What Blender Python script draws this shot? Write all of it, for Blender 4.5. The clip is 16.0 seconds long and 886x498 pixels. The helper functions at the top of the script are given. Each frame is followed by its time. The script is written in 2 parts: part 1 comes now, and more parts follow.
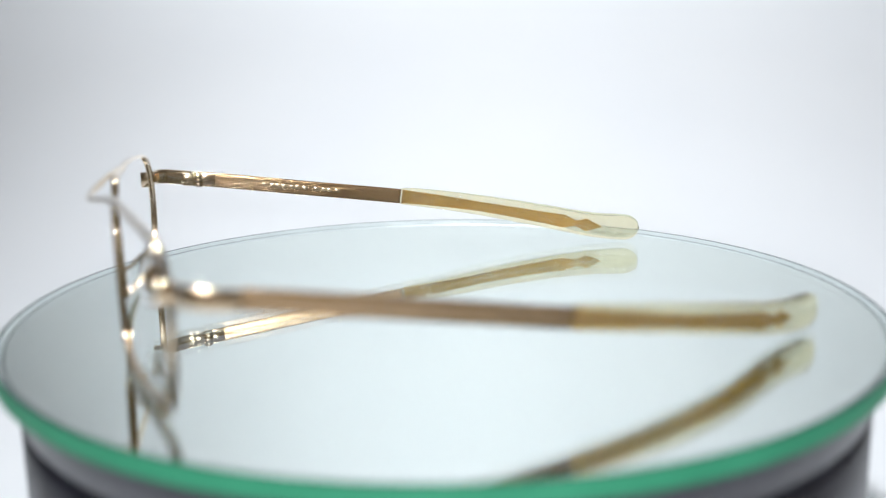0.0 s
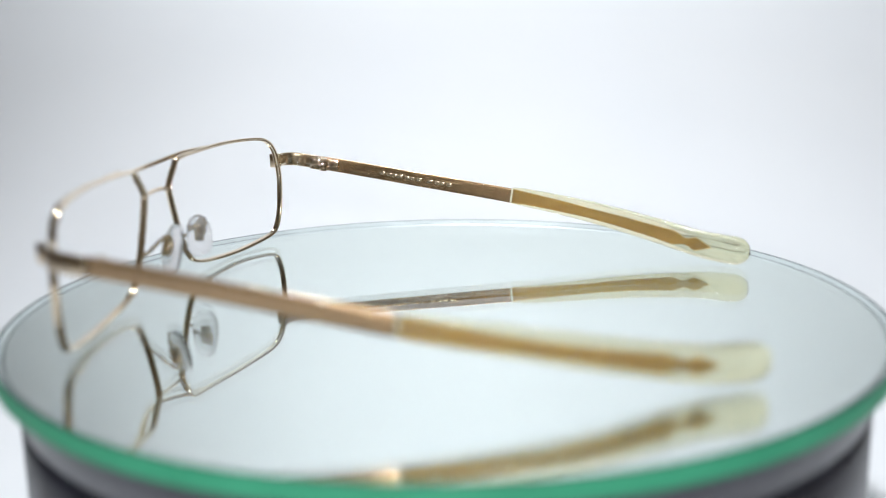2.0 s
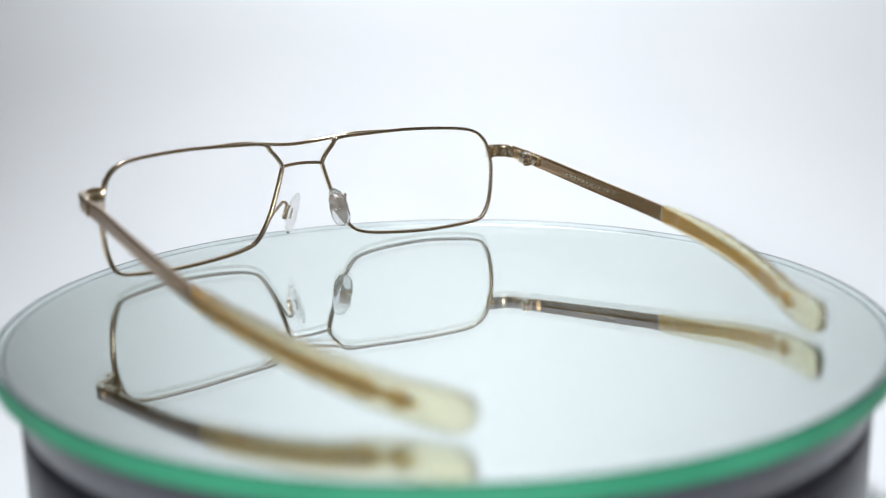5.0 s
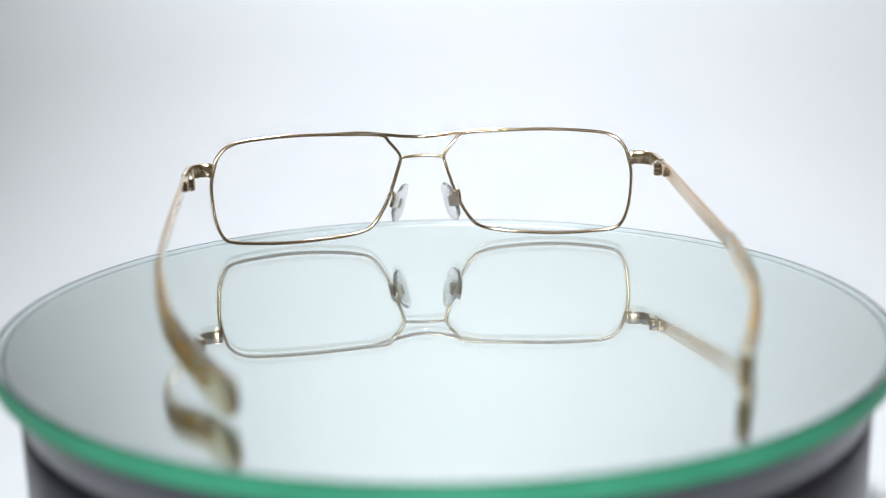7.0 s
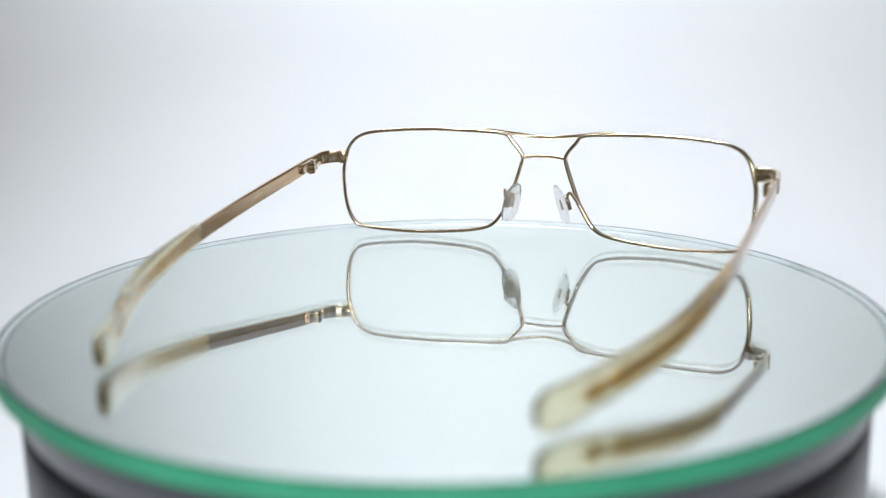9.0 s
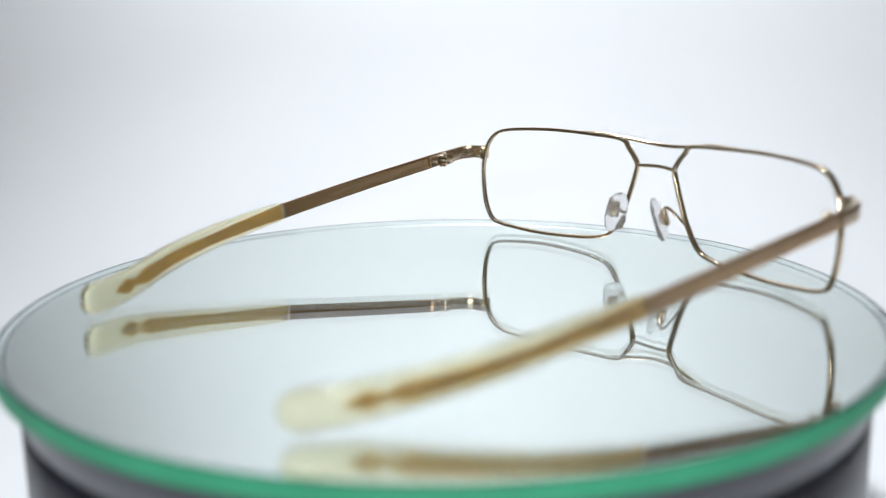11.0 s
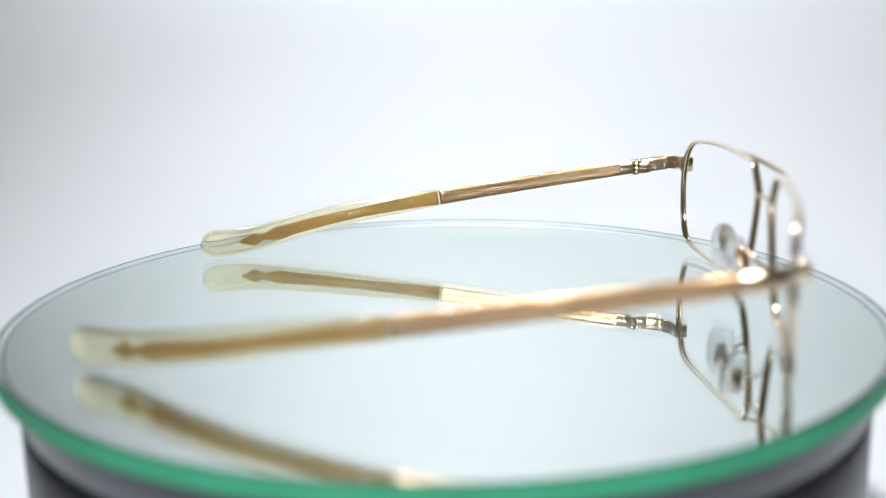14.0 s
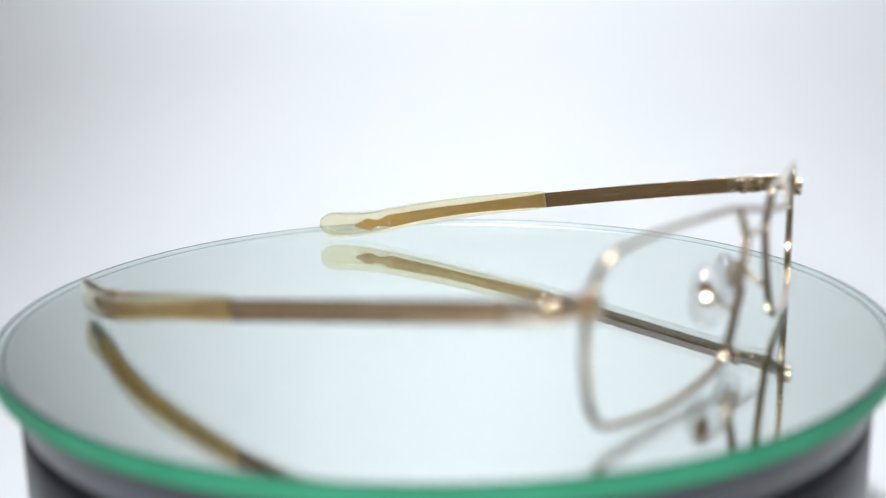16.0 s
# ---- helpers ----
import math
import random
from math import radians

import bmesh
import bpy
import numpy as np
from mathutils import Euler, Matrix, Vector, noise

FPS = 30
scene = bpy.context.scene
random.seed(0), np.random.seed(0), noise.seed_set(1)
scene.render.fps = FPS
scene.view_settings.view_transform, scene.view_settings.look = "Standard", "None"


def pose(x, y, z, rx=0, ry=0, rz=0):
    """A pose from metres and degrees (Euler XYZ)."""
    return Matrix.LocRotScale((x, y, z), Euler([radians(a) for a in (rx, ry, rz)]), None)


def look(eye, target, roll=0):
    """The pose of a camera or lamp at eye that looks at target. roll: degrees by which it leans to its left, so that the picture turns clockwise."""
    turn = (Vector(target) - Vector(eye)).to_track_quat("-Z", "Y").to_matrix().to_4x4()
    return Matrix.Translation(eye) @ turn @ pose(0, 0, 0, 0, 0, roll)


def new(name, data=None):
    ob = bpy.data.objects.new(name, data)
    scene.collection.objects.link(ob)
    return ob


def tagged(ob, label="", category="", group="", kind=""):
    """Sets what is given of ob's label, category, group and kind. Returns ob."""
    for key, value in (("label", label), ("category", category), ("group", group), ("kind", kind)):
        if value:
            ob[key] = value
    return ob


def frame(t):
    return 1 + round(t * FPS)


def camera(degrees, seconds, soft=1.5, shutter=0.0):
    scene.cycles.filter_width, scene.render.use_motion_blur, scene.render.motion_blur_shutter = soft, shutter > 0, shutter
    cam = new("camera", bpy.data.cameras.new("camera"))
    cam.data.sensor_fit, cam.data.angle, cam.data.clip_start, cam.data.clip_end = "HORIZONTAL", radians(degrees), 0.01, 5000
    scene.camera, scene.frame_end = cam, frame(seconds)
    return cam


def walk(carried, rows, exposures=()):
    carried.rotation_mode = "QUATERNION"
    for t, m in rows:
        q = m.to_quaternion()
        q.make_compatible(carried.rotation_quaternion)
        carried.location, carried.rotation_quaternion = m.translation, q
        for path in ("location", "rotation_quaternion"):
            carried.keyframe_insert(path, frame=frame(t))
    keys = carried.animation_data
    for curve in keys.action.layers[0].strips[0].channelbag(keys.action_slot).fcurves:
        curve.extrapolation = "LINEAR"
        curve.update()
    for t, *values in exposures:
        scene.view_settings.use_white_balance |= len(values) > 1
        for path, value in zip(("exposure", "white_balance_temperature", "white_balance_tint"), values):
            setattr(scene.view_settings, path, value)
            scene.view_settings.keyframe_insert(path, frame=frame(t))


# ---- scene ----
# one still camera on a stand, looking slightly down at a small turntable
TOP = 0.060                      # height of the glass plate's upper face
EYE = (0.0, -0.2441, TOP + 0.0685)
AIM = (-0.00116, 0.7308, TOP - 0.1542)
cam = camera(44.53, 16.0, soft=1.2)
cam.data.dof.use_dof = True
cam.data.dof.focus_distance = 0.316
cam.data.dof.aperture_fstop = 7.4
walk(cam, [(0.0, look(EYE, AIM, -0.888)), (16.0, look(EYE, AIM, -0.888))])
scene.view_settings.exposure = 0.0

# ---- world and lamps ----
world = bpy.data.worlds.new("studio_dark")
scene.world = world
world.use_nodes = True
world.node_tree.nodes["Background"].inputs[0].default_value = (0.80, 0.87, 1.0, 1)
world.node_tree.nodes["Background"].inputs[1].default_value = 0.10


def area_lamp(name, eye, target, sx, sy, watts, colour, spread=180):
    data = bpy.data.lights.new(name, "AREA")
    data.shape, data.size, data.size_y = "RECTANGLE", sx, sy
    data.energy, data.color, data.spread = watts, colour, radians(spread)
    ob = new(name, data)
    ob.matrix_world = look(eye, target)
    return ob


COOL = (0.90, 0.945, 1.0)
area_lamp("overhead_softbox", (-0.138, 0.165, 0.640), (0.363, 0.693, 0.330), 0.20, 0.14, 3.88, COOL, 152)
area_lamp("background_lamp", (-0.041, 0.088, 0.510), (-0.015, -0.012, -0.214), 0.06, 0.06, 0.68, COOL, 103)
area_lamp("front_lamp_a", (-0.135, -0.62, 0.215), (0, 0.05, TOP), 0.034, 0.034, 0.44, COOL, 90)
area_lamp("front_lamp_b", (0.095, -0.64, 0.225), (0, 0.05, TOP), 0.034, 0.034, 0.44, COOL, 90)


# ---- materials ----
def material(name):
    m = bpy.data.materials.new(name)
    m.use_nodes = True
    return m, m.node_tree, m.node_tree.nodes["Principled BSDF"]


def textured(tree, scale, detail=4.0, stretch=(1, 1, 1), lean=0.0):
    """A noise over the object's own space, with a stretch for grain, which leans by that many degrees from y towards z."""
    coord = tree.nodes.new("ShaderNodeTexCoord")
    mapping = tree.nodes.new("ShaderNodeMapping")
    mapping.vector_type = "TEXTURE"
    mapping.inputs["Scale"].default_value = [1 / k for k in stretch]
    mapping.inputs["Rotation"].default_value = (radians(lean), 0, 0)
    tree.links.new(coord.outputs["Object"], mapping.inputs["Vector"])
    tex = tree.nodes.new("ShaderNodeTexNoise")
    tex.inputs["Scale"].default_value = scale
    tex.inputs["Detail"].default_value = detail
    tree.links.new(mapping.outputs["Vector"], tex.inputs["Vector"])
    return tex.outputs["Fac"]


def ranged(tree, fac, lo, hi, a=0.3, b=0.7):
    node = tree.nodes.new("ShaderNodeMapRange")
    node.inputs[1].default_value, node.inputs[2].default_value = a, b
    node.inputs[3].default_value, node.inputs[4].default_value = lo, hi
    tree.links.new(fac, node.inputs[0])
    return node.outputs[0]


def mixed(tree, fac, c1, c2):
    ramp = tree.nodes.new("ShaderNodeValToRGB")
    ramp.color_ramp.elements[0].position, ramp.color_ramp.elements[1].position = 0.3, 0.7
    ramp.color_ramp.elements[0].color, ramp.color_ramp.elements[1].color = (*c1, 1), (*c2, 1)
    tree.links.new(fac, ramp.inputs[0])
    return ramp.outputs[0]


def bumped(tree, bsdf, fac, strength, distance):
    bump = tree.nodes.new("ShaderNodeBump")
    bump.inputs["Strength"].default_value, bump.inputs["Distance"].default_value = strength, distance
    tree.links.new(fac, bump.inputs["Height"])
    tree.links.new(bump.outputs[0], bsdf.inputs["Normal"])


def metal(name, c1, c2, rough, grain, stretch, strength, bare=1.0, drawn=(1, 1, 1), deep=0.00006, lean=0.0):
    """Plated metal; bare is the share of metal that the lacquer leaves open."""
    m, tree, b = material(name)
    fine = textured(tree, grain, 6, stretch, lean)
    wear = textured(tree, 160, 3, drawn, lean)
    tree.links.new(mixed(tree, wear, c1, c2), b.inputs["Base Color"])
    b.inputs["Metallic"].default_value = bare
    tree.links.new(ranged(tree, fine, rough[0], rough[1]), b.inputs["Roughness"])
    if strength:
        bumped(tree, b, fine, strength, deep)
    return m


SLOPE = 8.2                      # the temples fall towards their tips by this angle
GOLD = metal("polished_gold", (0.83, 0.68, 0.48), (0.72, 0.56, 0.37), (0.07, 0.18), 900, (1, 1, 1), 0.10, 0.96)
BRUSHED = metal("brushed_brown_gold", (0.70, 0.475, 0.27), (0.60, 0.385, 0.195), (0.10, 0.28), 2300, (1, 0.004, 1), 0.72, 0.94, (9, 0.15, 9), 0.00012, SLOPE)


def lacquered(m, rough, ior, grain=0.0):
    """A clear lacquer over a metal; grain is the depth of the brush lines that show in it."""
    tree = m.node_tree
    b = tree.nodes["Principled BSDF"]
    b.inputs["Coat Weight"].default_value = 1.0
    b.inputs["Coat Roughness"].default_value = rough
    b.inputs["Coat IOR"].default_value = ior
    if grain:
        lines = tree.nodes.new("ShaderNodeBump")
        lines.inputs["Strength"].default_value, lines.inputs["Distance"].default_value = grain, 0.0002
        tree.links.new(textured(tree, 2300, 3, (1, 0.003, 1), SLOPE), lines.inputs["Height"])
        tree.links.new(lines.outputs[0], b.inputs["Coat Normal"])


lacquered(BRUSHED, 0.08, 1.6, 0.45)
lacquered(GOLD, 0.05, 1.7)
CORE = metal("golden_core", (0.66, 0.40, 0.085), (0.56, 0.32, 0.05), (0.30, 0.31), 400, (1, 1, 1), 0.0, 0.55, (3, 0.3, 3))

ENGRAVED, tree, b = material("pale_engraving")
tree.links.new(mixed(tree, textured(tree, 2500), (0.66, 0.52, 0.34), (0.72, 0.58, 0.40)), b.inputs["Base Color"])
b.inputs["Roughness"].default_value = 0.24
b.inputs["Metallic"].default_value = 0.9
lacquered(ENGRAVED, 0.07, 1.8)


def clear(name, colour, rough, ior, wave=0.0):
    m, tree, b = material(name)
    b.inputs["Base Color"].default_value = (*colour, 1)
    b.inputs["Roughness"].default_value = rough
    b.inputs["IOR"].default_value = ior
    b.inputs["Transmission Weight"].default_value = 1.0
    if wave:
        bumped(tree, b, textured(tree, 420, 2), wave, 0.0003)
        # the moulded skin is wavier than the body under it
        skin = tree.nodes.new("ShaderNodeBump")
        skin.inputs["Strength"].default_value, skin.inputs["Distance"].default_value = 1.0, 0.0009
        tree.links.new(textured(tree, 330, 1), skin.inputs["Height"])
        tree.links.new(skin.outputs[0], b.inputs["Coat Normal"])
    return m


ACETATE = clear("pale_yellow_acetate", (1.0, 0.95, 0.70), 0.02, 1.2, 0.04)
ACETATE.node_tree.nodes["Principled BSDF"].inputs["Transmission Weight"].default_value = 0.935
ACETATE.node_tree.nodes["Principled BSDF"].inputs["Coat Weight"].default_value = 1.0
ACETATE.node_tree.nodes["Principled BSDF"].inputs["Coat IOR"].default_value = 1.8
SILICONE = clear("clear_silicone", (0.99, 0.99, 0.995), 0.02, 1.16, 0.3)
SILICONE.node_tree.nodes["Principled BSDF"].inputs["Transmission Weight"].default_value = 0.87
SILICONE.node_tree.nodes["Principled BSDF"].inputs["Coat Weight"].default_value = 1.0
SILICONE.node_tree.nodes["Principled BSDF"].inputs["Coat IOR"].default_value = 1.8
GLASS = bpy.data.materials.new("plate_glass")
GLASS.use_nodes = True
tree = GLASS.node_tree
tree.nodes.remove(tree.nodes["Principled BSDF"])
face = tree.nodes.new("ShaderNodeMixShader")
face.inputs[0].default_value = 0.22      # share of light that the glass face throws back at this low angle
see = tree.nodes.new("ShaderNodeBsdfTransparent")
see.inputs["Color"].default_value = (0.955, 0.99, 0.97, 1)
gloss = tree.nodes.new("ShaderNodeBsdfGlossy")
gloss.inputs["Roughness"].default_value = 0.0
tree.links.new(see.outputs[0], face.inputs[1])
tree.links.new(gloss.outputs[0], face.inputs[2])
tree.links.new(face.outputs[0], tree.nodes["Material Output"].inputs["Surface"])

EDGE, tree, b = material("green_glass_edge")
tree.links.new(mixed(tree, textured(tree, 60, 3), (0.03, 0.235, 0.125), (0.045, 0.29, 0.16)), b.inputs["Base Color"])
b.inputs["Specular IOR Level"].default_value = 0.25
b.inputs["Roughness"].default_value = 0.5

ARRIS, tree, b = material("grey_glass_arris")
tree.links.new(mixed(tree, textured(tree, 90, 3), (0.035, 0.05, 0.054), (0.06, 0.078, 0.082)), b.inputs["Base Color"])
b.inputs["Roughness"].default_value = 0.75
b.inputs["Specular IOR Level"].default_value = 0.15

# pale grey stands in for the light that shows in the glass's inner edge
PALE, tree, b = material("lit_inner_edge")
tree.links.new(mixed(tree, textured(tree, 90, 3), (0.46, 0.50, 0.51), (0.52, 0.56, 0.57)), b.inputs["Base Color"])
b.inputs["Roughness"].default_value = 0.3

SILVER, tree, b = material("silvered_back")
b.inputs["Metallic"].default_value = 1.0
b.inputs["Base Color"].default_value = (0.945, 0.965, 0.965, 1)
b.inputs["Roughness"].default_value = 0.0

BLACK, tree, b = material("black_gloss_plastic")
tree.links.new(mixed(tree, textured(tree, 90, 5), (0.016, 0.016, 0.023), (0.025, 0.025, 0.036)), b.inputs["Base Color"])
tree.links.new(ranged(tree, textured(tree, 300, 5), 0.26, 0.36), b.inputs["Roughness"])
b.inputs["IOR"].default_value = 1.8

PAPER, tree, b = material("white_paper")
tree.links.new(mixed(tree, textured(tree, 7, 6), (0.80, 0.815, 0.83), (0.83, 0.84, 0.85)), b.inputs["Base Color"])
b.inputs["Roughness"].default_value = 0.85
bumped(tree, b, textured(tree, 400, 6), 0.1, 0.0005)

# tone of the added, unseen room, chosen to warm the metal's dark reflections
WALL, tree, b = material("warm_reflection_tone")
tree.links.new(mixed(tree, textured(tree, 3, 6), (0.52, 0.40, 0.27), (0.58, 0.46, 0.32)), b.inputs["Base Color"])
b.inputs["Roughness"].default_value = 0.8


# ---- mesh helpers ----
def part(name, bm, mat, parent=None, label="", smooth=True):
    mesh = bpy.data.meshes.new(name)
    bmesh.ops.recalc_face_normals(bm, faces=bm.faces)
    for f in bm.faces:
        f.smooth = smooth and len(f.verts) <= 4     # caps stay flat
    bm.to_mesh(mesh)
    bm.free()
    mats = mat if isinstance(mat, (list, tuple)) else [mat]
    for m in mats:
        mesh.materials.append(m)
    ob = new(name, mesh)
    if parent:
        ob.parent = parent
    if label:
        tagged(ob, label)
    return ob


def spline(points, count):
    """A smooth run of count points through the given ones, evenly by length; any number of columns."""
    p = np.array(points, float)
    ext = np.vstack([2 * p[0] - p[1], p, 2 * p[-1] - p[-2]])
    out = []
    for i in range(1, len(ext) - 2):
        for u in np.linspace(0, 1, 24, endpoint=False):
            a, b_, c, d = ext[i - 1], ext[i], ext[i + 1], ext[i + 2]
            out.append(0.5 * (2 * b_ + (c - a) * u + (2 * a - 5 * b_ + 4 * c - d) * u ** 2 + (3 * b_ - a - 3 * c + d) * u ** 3))
    out = np.array(out + [p[-1]])
    s = np.concatenate([[0], np.cumsum(np.linalg.norm(np.diff(out[:, :3], axis=0), axis=1))])
    g = np.linspace(0, s[-1], count)
    return np.stack([np.interp(g, s, out[:, k]) for k in range(out.shape[1])], 1), g


def rounded(n, power):
    """A closed outline of half-width 1 between an ellipse (2) and a box (8)."""
    a = np.linspace(0, 2 * math.pi, n, endpoint=False) + math.pi / n
    c, s = np.cos(a), np.sin(a)
    return np.stack([np.sign(c) * np.abs(c) ** (2 / power), np.sign(s) * np.abs(s) ** (2 / power)], 1)


def sweep(path, side, up, outline, closed=False):
    """A skin along path (mm): side and up are vectors (one a station), outline rows (across, along up)."""
    bm = bmesh.new()
    rings = []
    for i, p in enumerate(path):
        rings.append([bm.verts.new((p + side[i] * q[0] + up[i] * q[1]) * 0.001) for q in outline])
    n, k = len(rings), len(outline)
    for i in range(n if closed else n - 1):
        a, b_ = rings[i], rings[(i + 1) % n]
        for j in range(k):
            bm.faces.new((a[j], a[(j + 1) % k], b_[(j + 1) % k], b_[j]))
    if not closed:
        bm.faces.new(rings[0][::-1])
        bm.faces.new(rings[-1])
    return bm


def frames_along(path, upright=(0, 0, 1)):
    t = np.gradient(path, axis=0)
    t /= np.linalg.norm(t, axis=1)[:, None]
    side = np.cross(t, np.array(upright, float))
    side /= np.linalg.norm(side, axis=1)[:, None]
    return t, side, np.cross(side, t)


def wire(points, radius, count=40, upright=(0, 0, 1), flat=1.0):
    path, _ = spline(points, count)
    t, side, up = frames_along(path, upright)
    return sweep(path, side * radius, up * radius * flat, rounded(12, 2.4))


def box(centre, size, turn=0.0, bevel=0.25, tilt=0.0):
    """A bevelled block, mm and degrees about z."""
    bm = bmesh.new()
    bmesh.ops.create_cube(bm, size=1.0)
    bmesh.ops.scale(bm, vec=size, verts=bm.verts)
    bmesh.ops.bevel(bm, geom=bm.edges[:], offset=bevel, segments=2, profile=0.5, affect="EDGES")
    bmesh.ops.transform(bm, matrix=pose(*centre, tilt, 0, turn), verts=bm.verts)
    bmesh.ops.scale(bm, vec=(0.001,) * 3, verts=bm.verts)
    return bm


def lathe(profile, count=192):
    """A turned solid about z from (radius, height) rows, in metres."""
    bm = bmesh.new()
    rings = []
    for r, z in profile:
        if r < 1e-6:
            rings.append([bm.verts.new((0, 0, z))])
        else:
            rings.append([bm.verts.new((r * math.cos(a), r * math.sin(a), z)) for a in np.linspace(0, 2 * math.pi, count, endpoint=False)])
    for a, b_ in zip(rings[:-1], rings[1:]):
        for j in range(count):
            k = (j + 1) % count
            if len(a) == 1:
                bm.faces.new((a[0], b_[j], b_[k]))
            elif len(b_) == 1:
                bm.faces.new((a[j], b_[0], a[k]))
            else:
                bm.faces.new((a[j], b_[j], b_[k], a[k]))
    return bm


# ---- the studio: paper sweep, and an unseen room added for the metal to reflect ----
def backdrop():
    bm = bmesh.new()
    prof = [(-0.30, 0.0)] + [(0.13 + 0.62 * math.sin(a), 0.62 - 0.62 * math.cos(a)) for a in np.linspace(0, math.pi / 2, 40)] + [(0.75, 1.2)]
    rows = [[bm.verts.new((x, y, z)) for x in np.linspace(-0.66, 0.66, 12)] for y, z in prof]
    for a, b_ in zip(rows[:-1], rows[1:]):
        for j in range(11):
            bm.faces.new((a[j], a[j + 1], b_[j + 1], b_[j]))
    ob = part("backdrop", bm, PAPER)
    solid = ob.modifiers.new("thickness", "SOLIDIFY")
    solid.thickness, solid.offset = 0.001, -1
    return tagged(ob, "seamless white paper sweep behind the turntable", "backdrop", kind="structure")


def room():
    def slab(name, lo, hi, label):
        bm = bmesh.new()
        bmesh.ops.create_cube(bm, size=1.0)
        bmesh.ops.scale(bm, vec=[h - l for l, h in zip(lo, hi)], verts=bm.verts)
        bmesh.ops.translate(bm, vec=[(h + l) / 2 for l, h in zip(lo, hi)], verts=bm.verts)
        tagged(part(name, bm, WALL, smooth=False), label, name.split("_")[0], kind="structure")
    slab("floor", (-1.7, -1.9, -0.12), (1.7, 1.6, -0.02), "unseen beige surface, added under the paper sweep for bounced light")
    slab("ceiling", (-1.7, -1.9, 1.9), (1.7, 1.6, 2.0), "unseen beige ceiling, added to close the reflected room")
    slab("wall_north", (-1.7, 1.6, -0.12), (1.7, 1.7, 2.0), "unseen warm beige wall, added for the metal to reflect")
    slab("wall_south", (-1.7, -2.0, -0.12), (1.7, -1.9, 2.0), "unseen warm beige wall, added for the metal to reflect")
    slab("wall_east", (1.7, -2.0, -0.12), (1.8, 1.7, 2.0), "unseen warm beige wall, added for the metal to reflect")
    slab("wall_west", (-1.8, -2.0, -0.12), (-1.7, 1.7, 2.0), "unseen warm beige wall, added for the metal to reflect")


# ---- the turntable ----
R_PLATE, THICK = 0.0988, 0.004


def turntable_base():
    base = tagged(new("turntable"), "black glossy plastic drum base of a display turntable", "turntable")
    r = 0.0944
    zt, zs = TOP - THICK - 0.0006, TOP - 0.0132
    part("upper_ring", lathe([(0, zt), (r - 0.0012, zt), (r - 0.0003, zt - 0.0003), (r, zt - 0.0012), (r, zs + 0.0006), (r - 0.0006, zs), (0, zs)]), BLACK, base)
    part("seam", lathe([(0, zs - 0.0001), (r - 0.0040, zs - 0.0001), (r - 0.0040, zs - 0.0015), (0, zs - 0.0013)]), BLACK, base)
    zb = zs - 0.0016
    part("drum", lathe([(0, zb), (r - 0.0006, zb), (r, zb - 0.0006), (r, 0.004), (r - 0.002, 0.002), (0, 0.002)]), BLACK, base)
    for i in range(4):
        a = math.radians(45 + 90 * i)
        bm = lathe([(0, 0.0001), (0.006, 0.0001), (0.006, 0.0020), (0, 0.0020)], 24)
        bmesh.ops.translate(bm, vec=(0.075 * math.cos(a), 0.075 * math.sin(a), 0), verts=bm.verts)
        part("foot", bm, BLACK, base, "small black rubber foot")
    return base


def turntable_plate():
    plate = tagged(new("mirror_plate"), "round mirror glass plate with a green edge on the drum", "mirror plate")
    plate.location = (0, 0, TOP)
    depth = 0.0009                  # how deep the silvering seems to lie under the glass face
    ri = R_PLATE - 0.0011
    bm = bmesh.new()
    bmesh.ops.create_circle(bm, cap_ends=True, segments=256, radius=ri)
    disc = part("glass_face", bm, GLASS, plate, "clear glass face", smooth=False)
    disc.visible_shadow = False
    rb, rs = ri - 0.0008, ri - 0.0014
    part("silver_backing", lathe([(0, -depth), (rs, -depth), (rs, -THICK), (0, -THICK)], 256), SILVER, plate, "silvered mirror backing", smooth=False)
    # ground edge: green outside, pale inside, where light seen through the glass is painted in
    prof = [(ri, -0.00002), (R_PLATE - 0.0004, -0.00002), (R_PLATE, -0.0005), (R_PLATE, -THICK + 0.0004), (R_PLATE - 0.0004, -THICK), (rs + 0.00002, -THICK), (rs + 0.00002, -depth), (rb, -depth), (ri, -0.00002)]
    bm = lathe(prof, 256)
    bmesh.ops.remove_doubles(bm, verts=bm.verts, dist=1e-7)
    for f in bm.faces:
        c = f.calc_center_median()
        if rb < c.xy.length < ri and -depth + 1e-5 < c.z < -1e-4:
            f.material_index = 1
        elif c.xy.length < R_PLATE - 0.0004 and c.z > -depth - 1e-5:
            f.material_index = 2
    part("edge_band", bm, [EDGE, PALE, ARRIS], plate, "green ground glass edge", smooth=False)
    return plate


# ---- the eyeglasses: millimetres, x to the wearer's right, y ahead, z up from the plate ----
OFF = np.array([1.27, 61.05, 0.0])       # where they lie on the plate
MID = 0.5                                # their middle, across


def front_y(x):
    return 11.1 - 0.00237 * x * x


RIM = [(12, 30.9), (22, 31.5), (36, 31.8), (49.5, 31.1), (55.2, 29.8), (58.3, 27), (59.6, 23.5), (60.5, 19), (60.4, 13), (59.7, 8),
       (58.2, 4.2), (56, 2.4), (50, 1.4), (39, 0.75), (26, 1.4), (18.2, 2.7), (14.6, 4.9), (11.2, 10.2), (8.9, 15.8), (7, 21.5), (6.4, 24.2),
       (7.5, 26.4), (9.6, 28.8)]


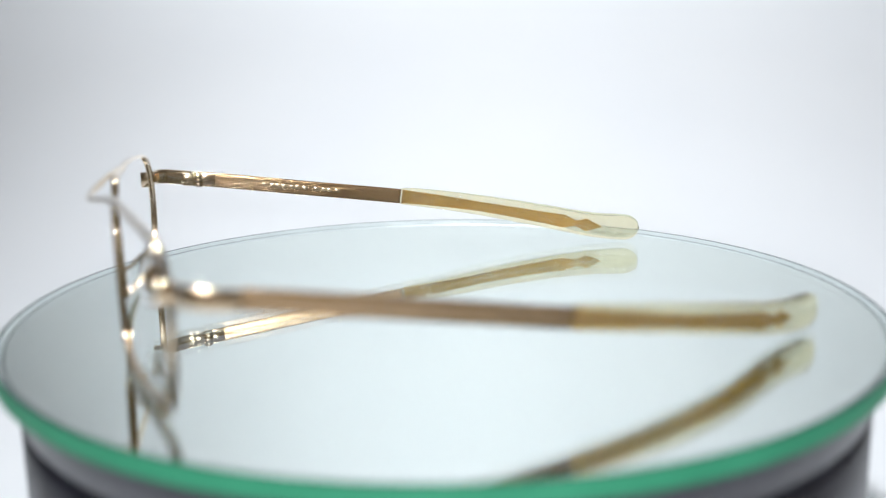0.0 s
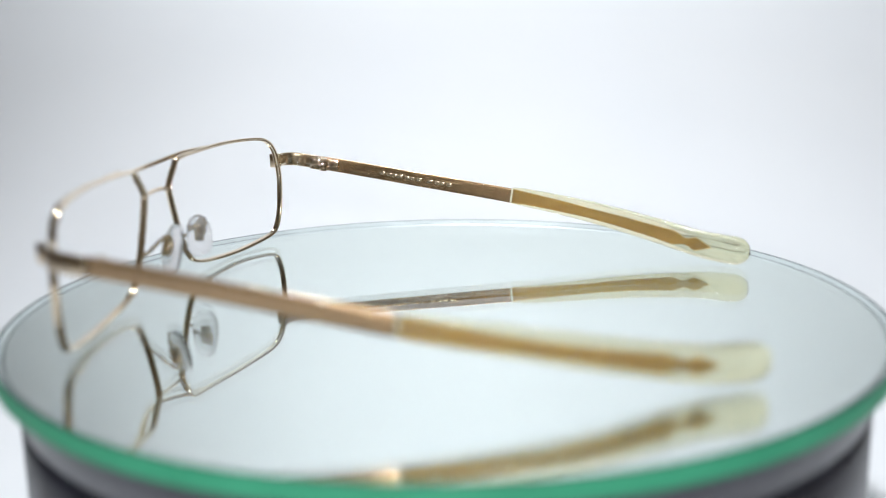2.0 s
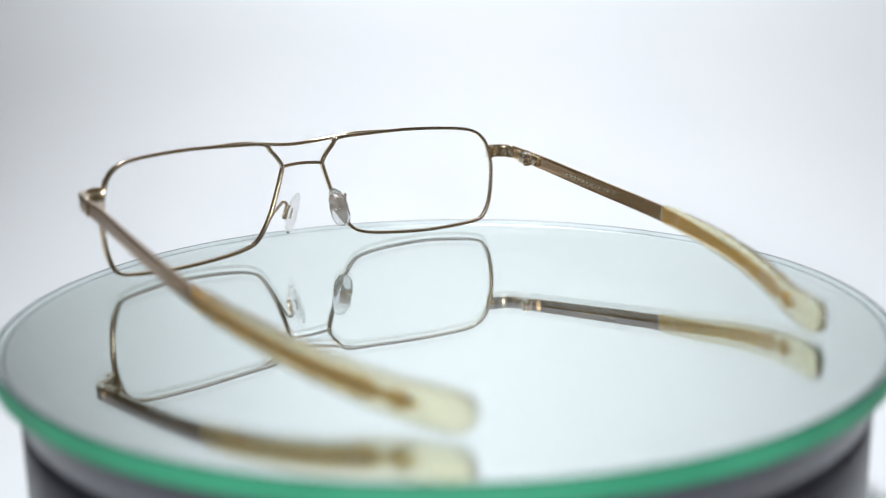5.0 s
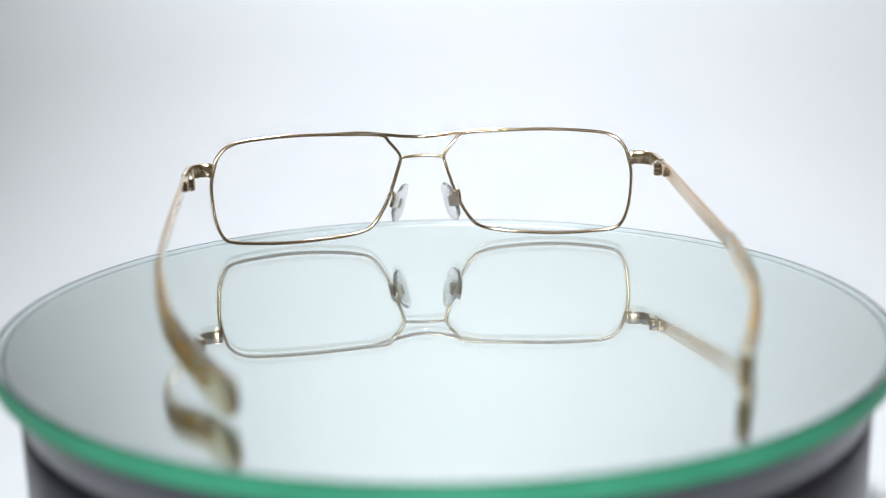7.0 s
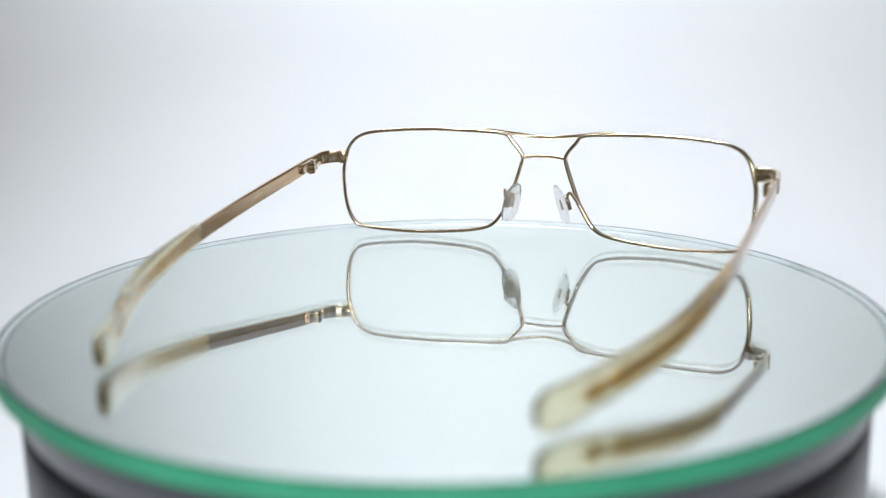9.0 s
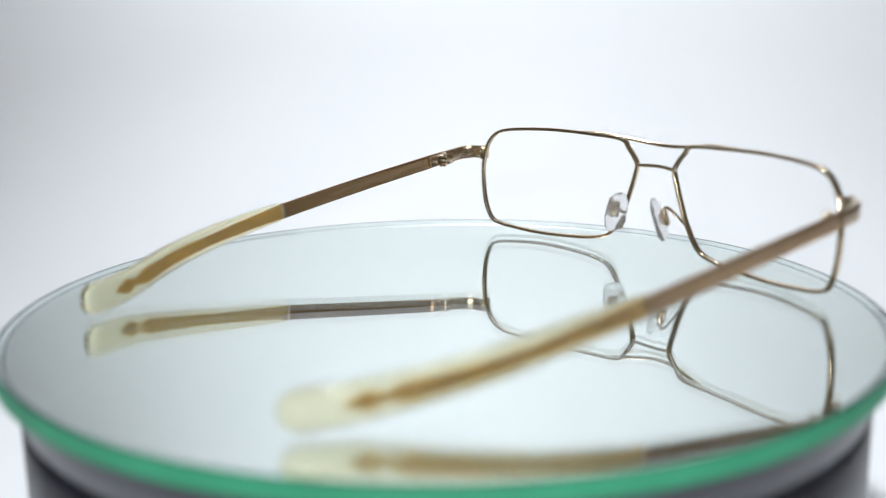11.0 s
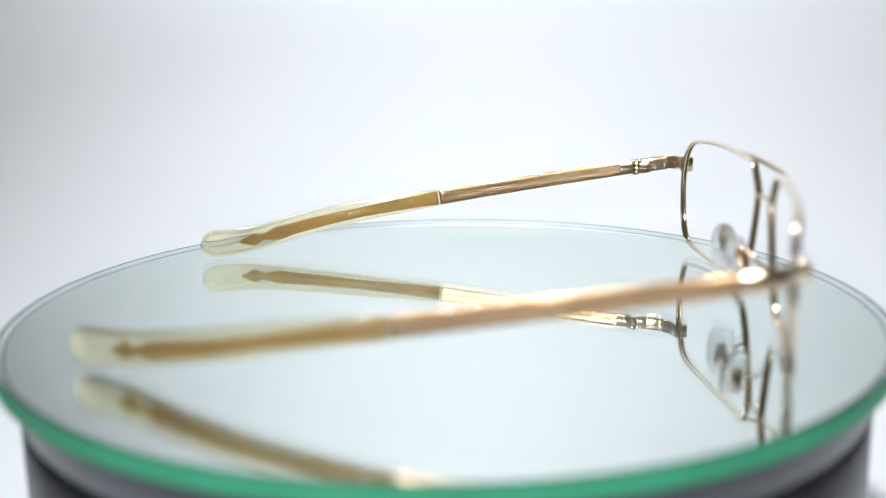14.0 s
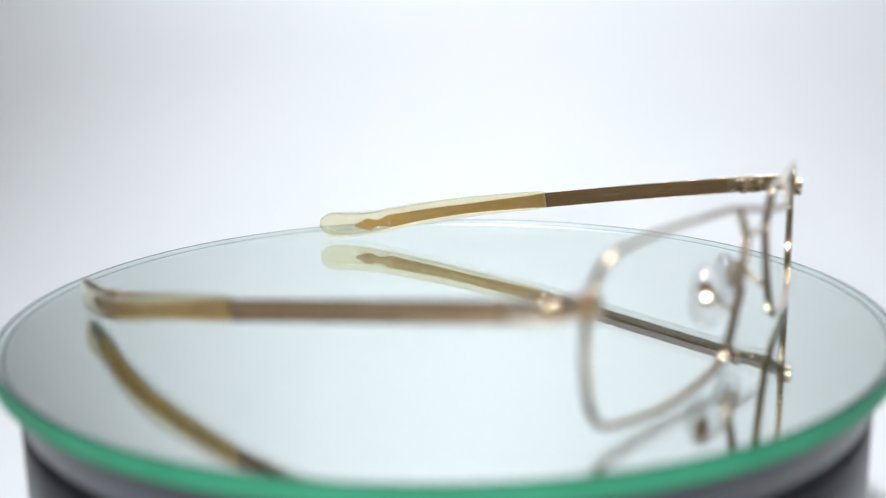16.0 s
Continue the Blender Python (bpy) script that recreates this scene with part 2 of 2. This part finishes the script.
def rim(s, parent):
    run, _ = spline(np.c_[np.array(RIM[-3:] + RIM + RIM[:4]), np.zeros(len(RIM) + 7)], 420)
    # keep one turn of the overlapping run
    start = np.argmin(np.hypot(run[:60, 0] - RIM[0][0], run[:60, 1] - RIM[0][1]))
    stop = len(run) - 80 + np.argmin(np.hypot(run[-80:, 0] - RIM[0][0], run[-80:, 1] - RIM[0][1]))
    run = run[start:stop]
    x = s * run[:, 0] + MID
    path = np.stack([x, front_y(x), run[:, 1]], 1)
    t = np.roll(path, -1, 0) - np.roll(path, 1, 0)
    t /= np.linalg.norm(t, axis=1)[:, None]
    ahead = np.stack([0.00474 * x, np.ones(len(x)), 0 * x], 1)
    ahead /= np.linalg.norm(ahead, axis=1)[:, None]
    out = np.cross(t, ahead) * s
    centre = path.mean(0)
    if ((path - centre) * out).sum() < 0:
        out = -out
    # eyewire with a groove along its inner face
    outline = [(0.78, -0.30), (0.78, 0.26), (0.58, 0.46), (-0.58, 0.46), (-0.78, 0.26), (-0.78, -0.30), (-0.64, -0.44), (-0.38, -0.44), (0.0, -0.05), (0.38, -0.44), (0.64, -0.44)]
    return part("rim", sweep(path + OFF, ahead, out, outline, True), GOLD, parent)


def brow_bar(parent):
    xs = np.array([-27.0, -22, -17, -12.5, -8, -4, 0, 4, 8, 12.5, 17, 22, 27.0])
    ahead = np.array([0.1, 0.5, 1.3, 2.4, 3.6, 4.5, 4.8, 4.5, 3.6, 2.4, 1.3, 0.5, 0.1])
    zs = np.array([31.7, 31.75, 31.6, 31.0, 30.3, 29.8, 29.6, 29.8, 30.3, 31.0, 31.6, 31.75, 31.7])
    pts = np.stack([xs + MID, front_y(xs) + ahead, zs], 1) + OFF
    part("brow_bar", wire(pts, 0.72, 90, flat=0.75), GOLD, parent)
    xs = np.array([-6.6, -3.5, 0, 3.5, 6.6])
    pts = np.stack([xs + MID, front_y(xs) + np.array([0, 0.25, 0.35, 0.25, 0]), np.array([24.1, 24.45, 24.6, 24.45, 24.1])], 1) + OFF
    part("bridge", wire(pts, 0.48, 30), GOLD, parent)


def endpiece(s, parent):
    pts = np.array([(60.6, 2.2, 23.5), (62.6, 1.9, 23.5), (64.6, 0.9, 23.4), (66.0, -1.2, 23.2), (66.4, -4.0, 22.8), (66.4, -8.2, 22.25)])
    path, _ = spline(pts * (s, 1, 1) + (MID, 0, 0) + OFF, 30)
    t, side, up = frames_along(path)
    body = part("endpiece", sweep(path, side * 0.7, up * 1.95, rounded(20, 5)), GOLD, parent)
    part("lug", box((s * 60.9 + MID + OFF[0], 3.3 + OFF[1], 23.3), (1.5, 3.4, 4.0), -s * 14, 0.3), GOLD, body)
    for dz in (-1.25, 0.0, 1.25):
        bm = bmesh.new()
        bmesh.ops.create_cone(bm, cap_ends=True, segments=20, radius1=1.25, radius2=1.25, depth=1.15)
        bmesh.ops.bevel(bm, geom=[e for e in bm.edges if abs(e.verts[0].co.z - e.verts[1].co.z) < 0.01], offset=0.18, segments=2, profile=0.5, affect="EDGES")
        bmesh.ops.transform(bm, matrix=pose(s * 64.6 + MID + OFF[0], -10.2 + OFF[1], 21.9 + dz, 8, 0, 0), verts=bm.verts)
        bmesh.ops.scale(bm, vec=(0.001,) * 3, verts=bm.verts)
        part("hinge_knuckle", bm, GOLD, body)
    bm = bmesh.new()
    bmesh.ops.create_cone(bm, cap_ends=True, segments=20, radius1=0.62, radius2=0.55, depth=0.5)
    bmesh.ops.transform(bm, matrix=pose(s * 64.6 + MID + OFF[0], -9.9 + OFF[1], 23.75, 8, 0, 0), verts=bm.verts)
    bmesh.ops.scale(bm, vec=(0.001,) * 3, verts=bm.verts)
    part("hinge_screw", bm, GOLD, body)
    part("hinge_leaf", box((s * 65.2 + MID + OFF[0], -7.6 + OFF[1], 21.9), (1.2, 3.2, 3.1), 0, 0.2, 8), GOLD, body)
    return body


# centre lines of the two temples: x, y, z
TEMPLE = {
    1: [(66.9, -8.4, 22.2), (66.6, -18, 20.9), (65.6, -38, 18.0), (64.2, -66, 14.0), (62.2, -81, 11.6), (59.4, -95, 9.0), (54.9, -107.5, 6.6), (48.5, -120.5, 4.4), (43.0, -132.4, 3.7)],
    -1: [(-65.8, -8.4, 22.35), (-65.6, -18, 21.0), (-65.6, -41, 17.5), (-64.8, -66, 13.5), (-62.2, -85, 10.5), (-58.0, -101.5, 7.6), (-50.4, -117.7, 4.4), (-44.1, -131.0, 3.7)]}


def temple(s, parent):
    path, g = spline(TEMPLE[s], 240)
    path = path + OFF
    t, side, up = frames_along(path)
    sleeve = g[np.argmin(np.abs(path[:, 1] - OFF[1] + (66 if s < 0 else 66.9)))]
    tip = g[-1] - (10.4 if s < 0 else 10.8)
    total = g[-1]
    # half height of the flat blade: broad, then drawn thin in the sleeve, with an arrow-shaped end
    h = np.interp(g, [0, 6, sleeve, sleeve + 5, sleeve + 24, tip - 15, tip - 11, tip - 9.4, tip - 7.6, tip - 6.6, tip - 4.4, tip],
                  [1.90, 2.0, 2.1, 1.85, 1.40, 1.75, 2.0, 1.5, 0.90, 1.0, 1.95, 0.12])
    w = np.interp(g, [0, sleeve, tip], [0.52, 0.50, 0.42])
    keep = g <= sleeve + 0.4
    blade = part("temple", sweep(path[keep], (side * w[:, None])[keep], (up * h[:, None])[keep], rounded(32, 6.0)), BRUSHED, parent)
    keep = (g >= sleeve + 0.2) & (g <= tip)
    part("core", sweep(path[keep], (side * w[:, None] * 0.94)[keep], (up * h[:, None] * 0.97)[keep], rounded(20, 5)), CORE, blade, "flat golden core with an arrow-shaped end")
    # hinge leaf on the inner face
    p0 = path[np.argmin(np.abs(g - 3.4))]
    part("hinge_plate", box((p0[0] - s * 0.9, p0[1] - 1.0, p0[2]), (1.1, 4.2, 2.9), 0, 0.2, 8), GOLD, blade)
    # sleeve: square-cut start, deepening to a rounded end
    u = np.clip((g - sleeve) / (total - sleeve), 0, 1)
    hs = np.interp(u, [0, 0.02, 0.05, 0.35, 0.75, 0.9], [2.2, 2.5, 2.6, 3.0, 3.5, 3.75])
    ws = np.interp(u, [0, 0.02, 0.12, 0.3, 0.9], [0.54, 0.62, 1.0, 1.3, 1.45])
    endr = 4.6
    close = np.sqrt(np.clip(1 - np.clip((g - (total - endr)) / endr, 0, 1) ** 2, 0.0004, 1))
    # the core runs low in the sleeve
    rise = np.interp(u, [0, 0.05, 0.3, 0.6, 0.85], [0.1, 0.2, 0.42, 0.42, 0.28])
    keep = g >= sleeve
    part("temple_sleeve", sweep((path + up * rise[:, None])[keep], (side * (ws * close ** 0.8)[:, None])[keep], (up * (hs * close)[:, None])[keep], rounded(28, 4.0)), ACETATE, blade,
              "translucent pale yellow plastic sleeve over the metal core")
    return blade, path, g, side, up, sleeve


def face_point(info, s, y):
    blade, path, g, side, up, sleeve = info
    i = np.argmin(np.abs(path[:, 1] - OFF[1] - y))
    return path[i], i


def lettering(info, s, text, y0, size):
    """Engraved letters on the inner face, reading from the sleeve towards the hinge or back."""
    blade, path, g, side, up, sleeve = info
    curve = bpy.data.curves.new("lettering", "FONT")
    curve.body, curve.size, curve.extrude = text, size * 0.001, 0.00002
    curve.space_character = 1.18
    curve.align_x, curve.align_y = "LEFT", "CENTER"
    ob = bpy.data.objects.new("lettering_source", curve)
    scene.collection.objects.link(ob)
    bpy.context.view_layer.update()
    mesh = bpy.data.meshes.new_from_object(ob.evaluated_get(bpy.context.evaluated_depsgraph_get()))
    bpy.data.objects.remove(ob)
    mesh.materials.clear()
    mesh.materials.append(ENGRAVED)
    out = new("lettering", mesh)
    out.parent = blade
    p, i = face_point(info, s, y0)
    q, _ = face_point(info, s, y0 - s * 10)
    along = Vector(q - p).normalized()
    inward = Vector((-s, 0, 0))
    inward = (inward - along * inward.dot(along)).normalized()
    upv = inward.cross(along)
    place = Vector(p) * 0.001 + inward * 0.00053
    m = Matrix((along, upv, inward)).transposed().to_4x4()
    m.translation = place
    out.matrix_local = m
    return tagged(out, "pale engraved size lettering")


def mark_bars(info, s, y0, widths, height):
    """A maker's mark as plain pale bars on the inner face."""
    blade, path, g, side, up, sleeve = info
    y = y0
    for wd, gap in widths:
        p, i = face_point(info, s, y - s * wd / 2)
        q, _ = face_point(info, s, y - s * (wd / 2 + 5))
        tilt = math.degrees(math.atan2(q[2] - p[2], abs(q[1] - p[1]))) * (-1 if s > 0 else 1)
        turn = math.degrees(math.atan2(q[0] - p[0], q[1] - p[1]))
        turn = -turn if abs(turn) < 90 else 180 - turn
        part("mark_bar", box((p[0] - s * 0.51, p[1], p[2]), (0.06, wd, height), turn, 0.01, tilt), ENGRAVED, blade, "pale engraved mark")
        y -= s * (wd + gap)


def nose_pad(s, parent):
    c = np.array([s * 7.2 + MID, 4.0, 12.0]) + OFF
    pts = np.array([(10.6, 10.4, 10.6), (10.8, 8.4, 11.9), (10.2, 5.8, 14.4), (9.7, 4.3, 15.5), (9.3, 3.6, 15.1), (9.1, 3.5, 13.6), (9.1, 3.6, 12.2)])
    part("pad_arm", wire(pts * (s, 1, 1) + (MID, 0, 0) + OFF, 0.42, 40, (0.3, 0.2, 0.9)), GOLD, parent)
    turn = pose(0, 0, 0, 0, 0, s * 24) @ pose(0, 0, 0, 0, s * -17, 0)
    # pad: a thick rounded teardrop
    bm = bmesh.new()
    bmesh.ops.create_uvsphere(bm, u_segments=36, v_segments=24, radius=1.0)
    for v in bm.verts:
        z = v.co.z
        a, b_ = abs(v.co.y) ** 0.75 * math.copysign(1, v.co.y), abs(z) ** 0.8 * math.copysign(1, z)
        v.co = Vector((v.co.x * 1.45 + 0.3 * s * (1 - z * z), a * (3.2 - 0.5 * z), b_ * 5.9))
        v.co += v.co.normalized() * 0.16 * math.sin(2.6 * v.co.y + 1.1) * math.cos(2.1 * v.co.z + s)
    bmesh.ops.transform(bm, matrix=Matrix.Translation(c) @ turn, verts=bm.verts)
    bmesh.ops.scale(bm, vec=(0.001,) * 3, verts=bm.verts)
    pad = part("nose_pad", bm, SILICONE, parent, "clear silicone nose pad")
    bm = bmesh.new()
    bmesh.ops.create_cube(bm, size=1.0)
    bmesh.ops.scale(bm, vec=(1.6, 2.2, 4.4), verts=bm.verts)
    bmesh.ops.bevel(bm, geom=bm.edges[:], offset=0.25, segments=2, profile=0.5, affect="EDGES")
    bmesh.ops.transform(bm, matrix=Matrix.Translation(c) @ turn @ pose(s * 1.9, 0, 0.2), verts=bm.verts)
    bmesh.ops.scale(bm, vec=(0.001,) * 3, verts=bm.verts)
    part("pad_mount", bm, GOLD, pad, "gold metal pad mount")
    bm = bmesh.new()
    bmesh.ops.create_cube(bm, size=1.0)
    bmesh.ops.scale(bm, vec=(0.25, 1.1, 3.0), verts=bm.verts)
    bmesh.ops.transform(bm, matrix=Matrix.Translation(c) @ turn @ pose(s * 0.3, 0, 0), verts=bm.verts)
    bmesh.ops.scale(bm, vec=(0.001,) * 3, verts=bm.verts)
    part("pad_insert", bm, GOLD, pad)


def eyeglasses():
    g = tagged(new("eyeglasses"), "thin gold metal eyeglasses with open temples on the mirror plate", "eyeglasses")
    g.location = (0, 0, TOP)
    brow_bar(g)
    for s in (1, -1):
        rim(s, g)
        endpiece(s, g)
        nose_pad(s, g)
        info = temple(s, g)
        if s < 0:
            lettering(info, s, "MADE IN JAPAN", -53.8, 1.7)
            lettering(info, s, "52", -36.6, 1.7)
            lettering(info, s, "14-135", -31.9, 1.7)
            for dy, dz, sy, sz in ((-0.5, 0, 0.14, 1.1), (0.5, 0, 0.14, 1.1), (0, 0.48, 0.86, 0.14), (0, -0.48, 0.86, 0.14)):
                p, i = face_point(info, s, -33.2)
                part("size_mark", box((p[0] + 0.51, p[1] + dy, p[2] + dz + 0.15 * dy), (0.05, sy, sz), 0, 0.01), ENGRAVED, info[0])
        else:
            mark_bars(info, s, -27.5, [(1.5, 0.35)] * 6 + [(1.5, 2.0)] + [(1.5, 0.35)] * 4, 1.0)
    return g


backdrop()
room()
turntable_base()
PLATE = turntable_plate()
GLASSES = eyeglasses()


def motions():
    """The plate and what lies on it turn clockwise, a little over fourteen degrees a second."""
    def angle(t):
        drift = ((((2.698e-08 * t - 2.3911e-06) * t + 9.069e-05) * t - 1.2317e-03) * t + 5.231e-03) * t - 3.489e-03
        return 106.182 - 14.26532 * t + math.degrees(drift)
    times = [0.5 * i for i in range(33)]
    walk(GLASSES, [(t, pose(0, 0, TOP, 0, 0, angle(t))) for t in times])
    walk(PLATE, [(t, pose(0, 0, TOP, 0, 0, angle(t))) for t in times])


motions()
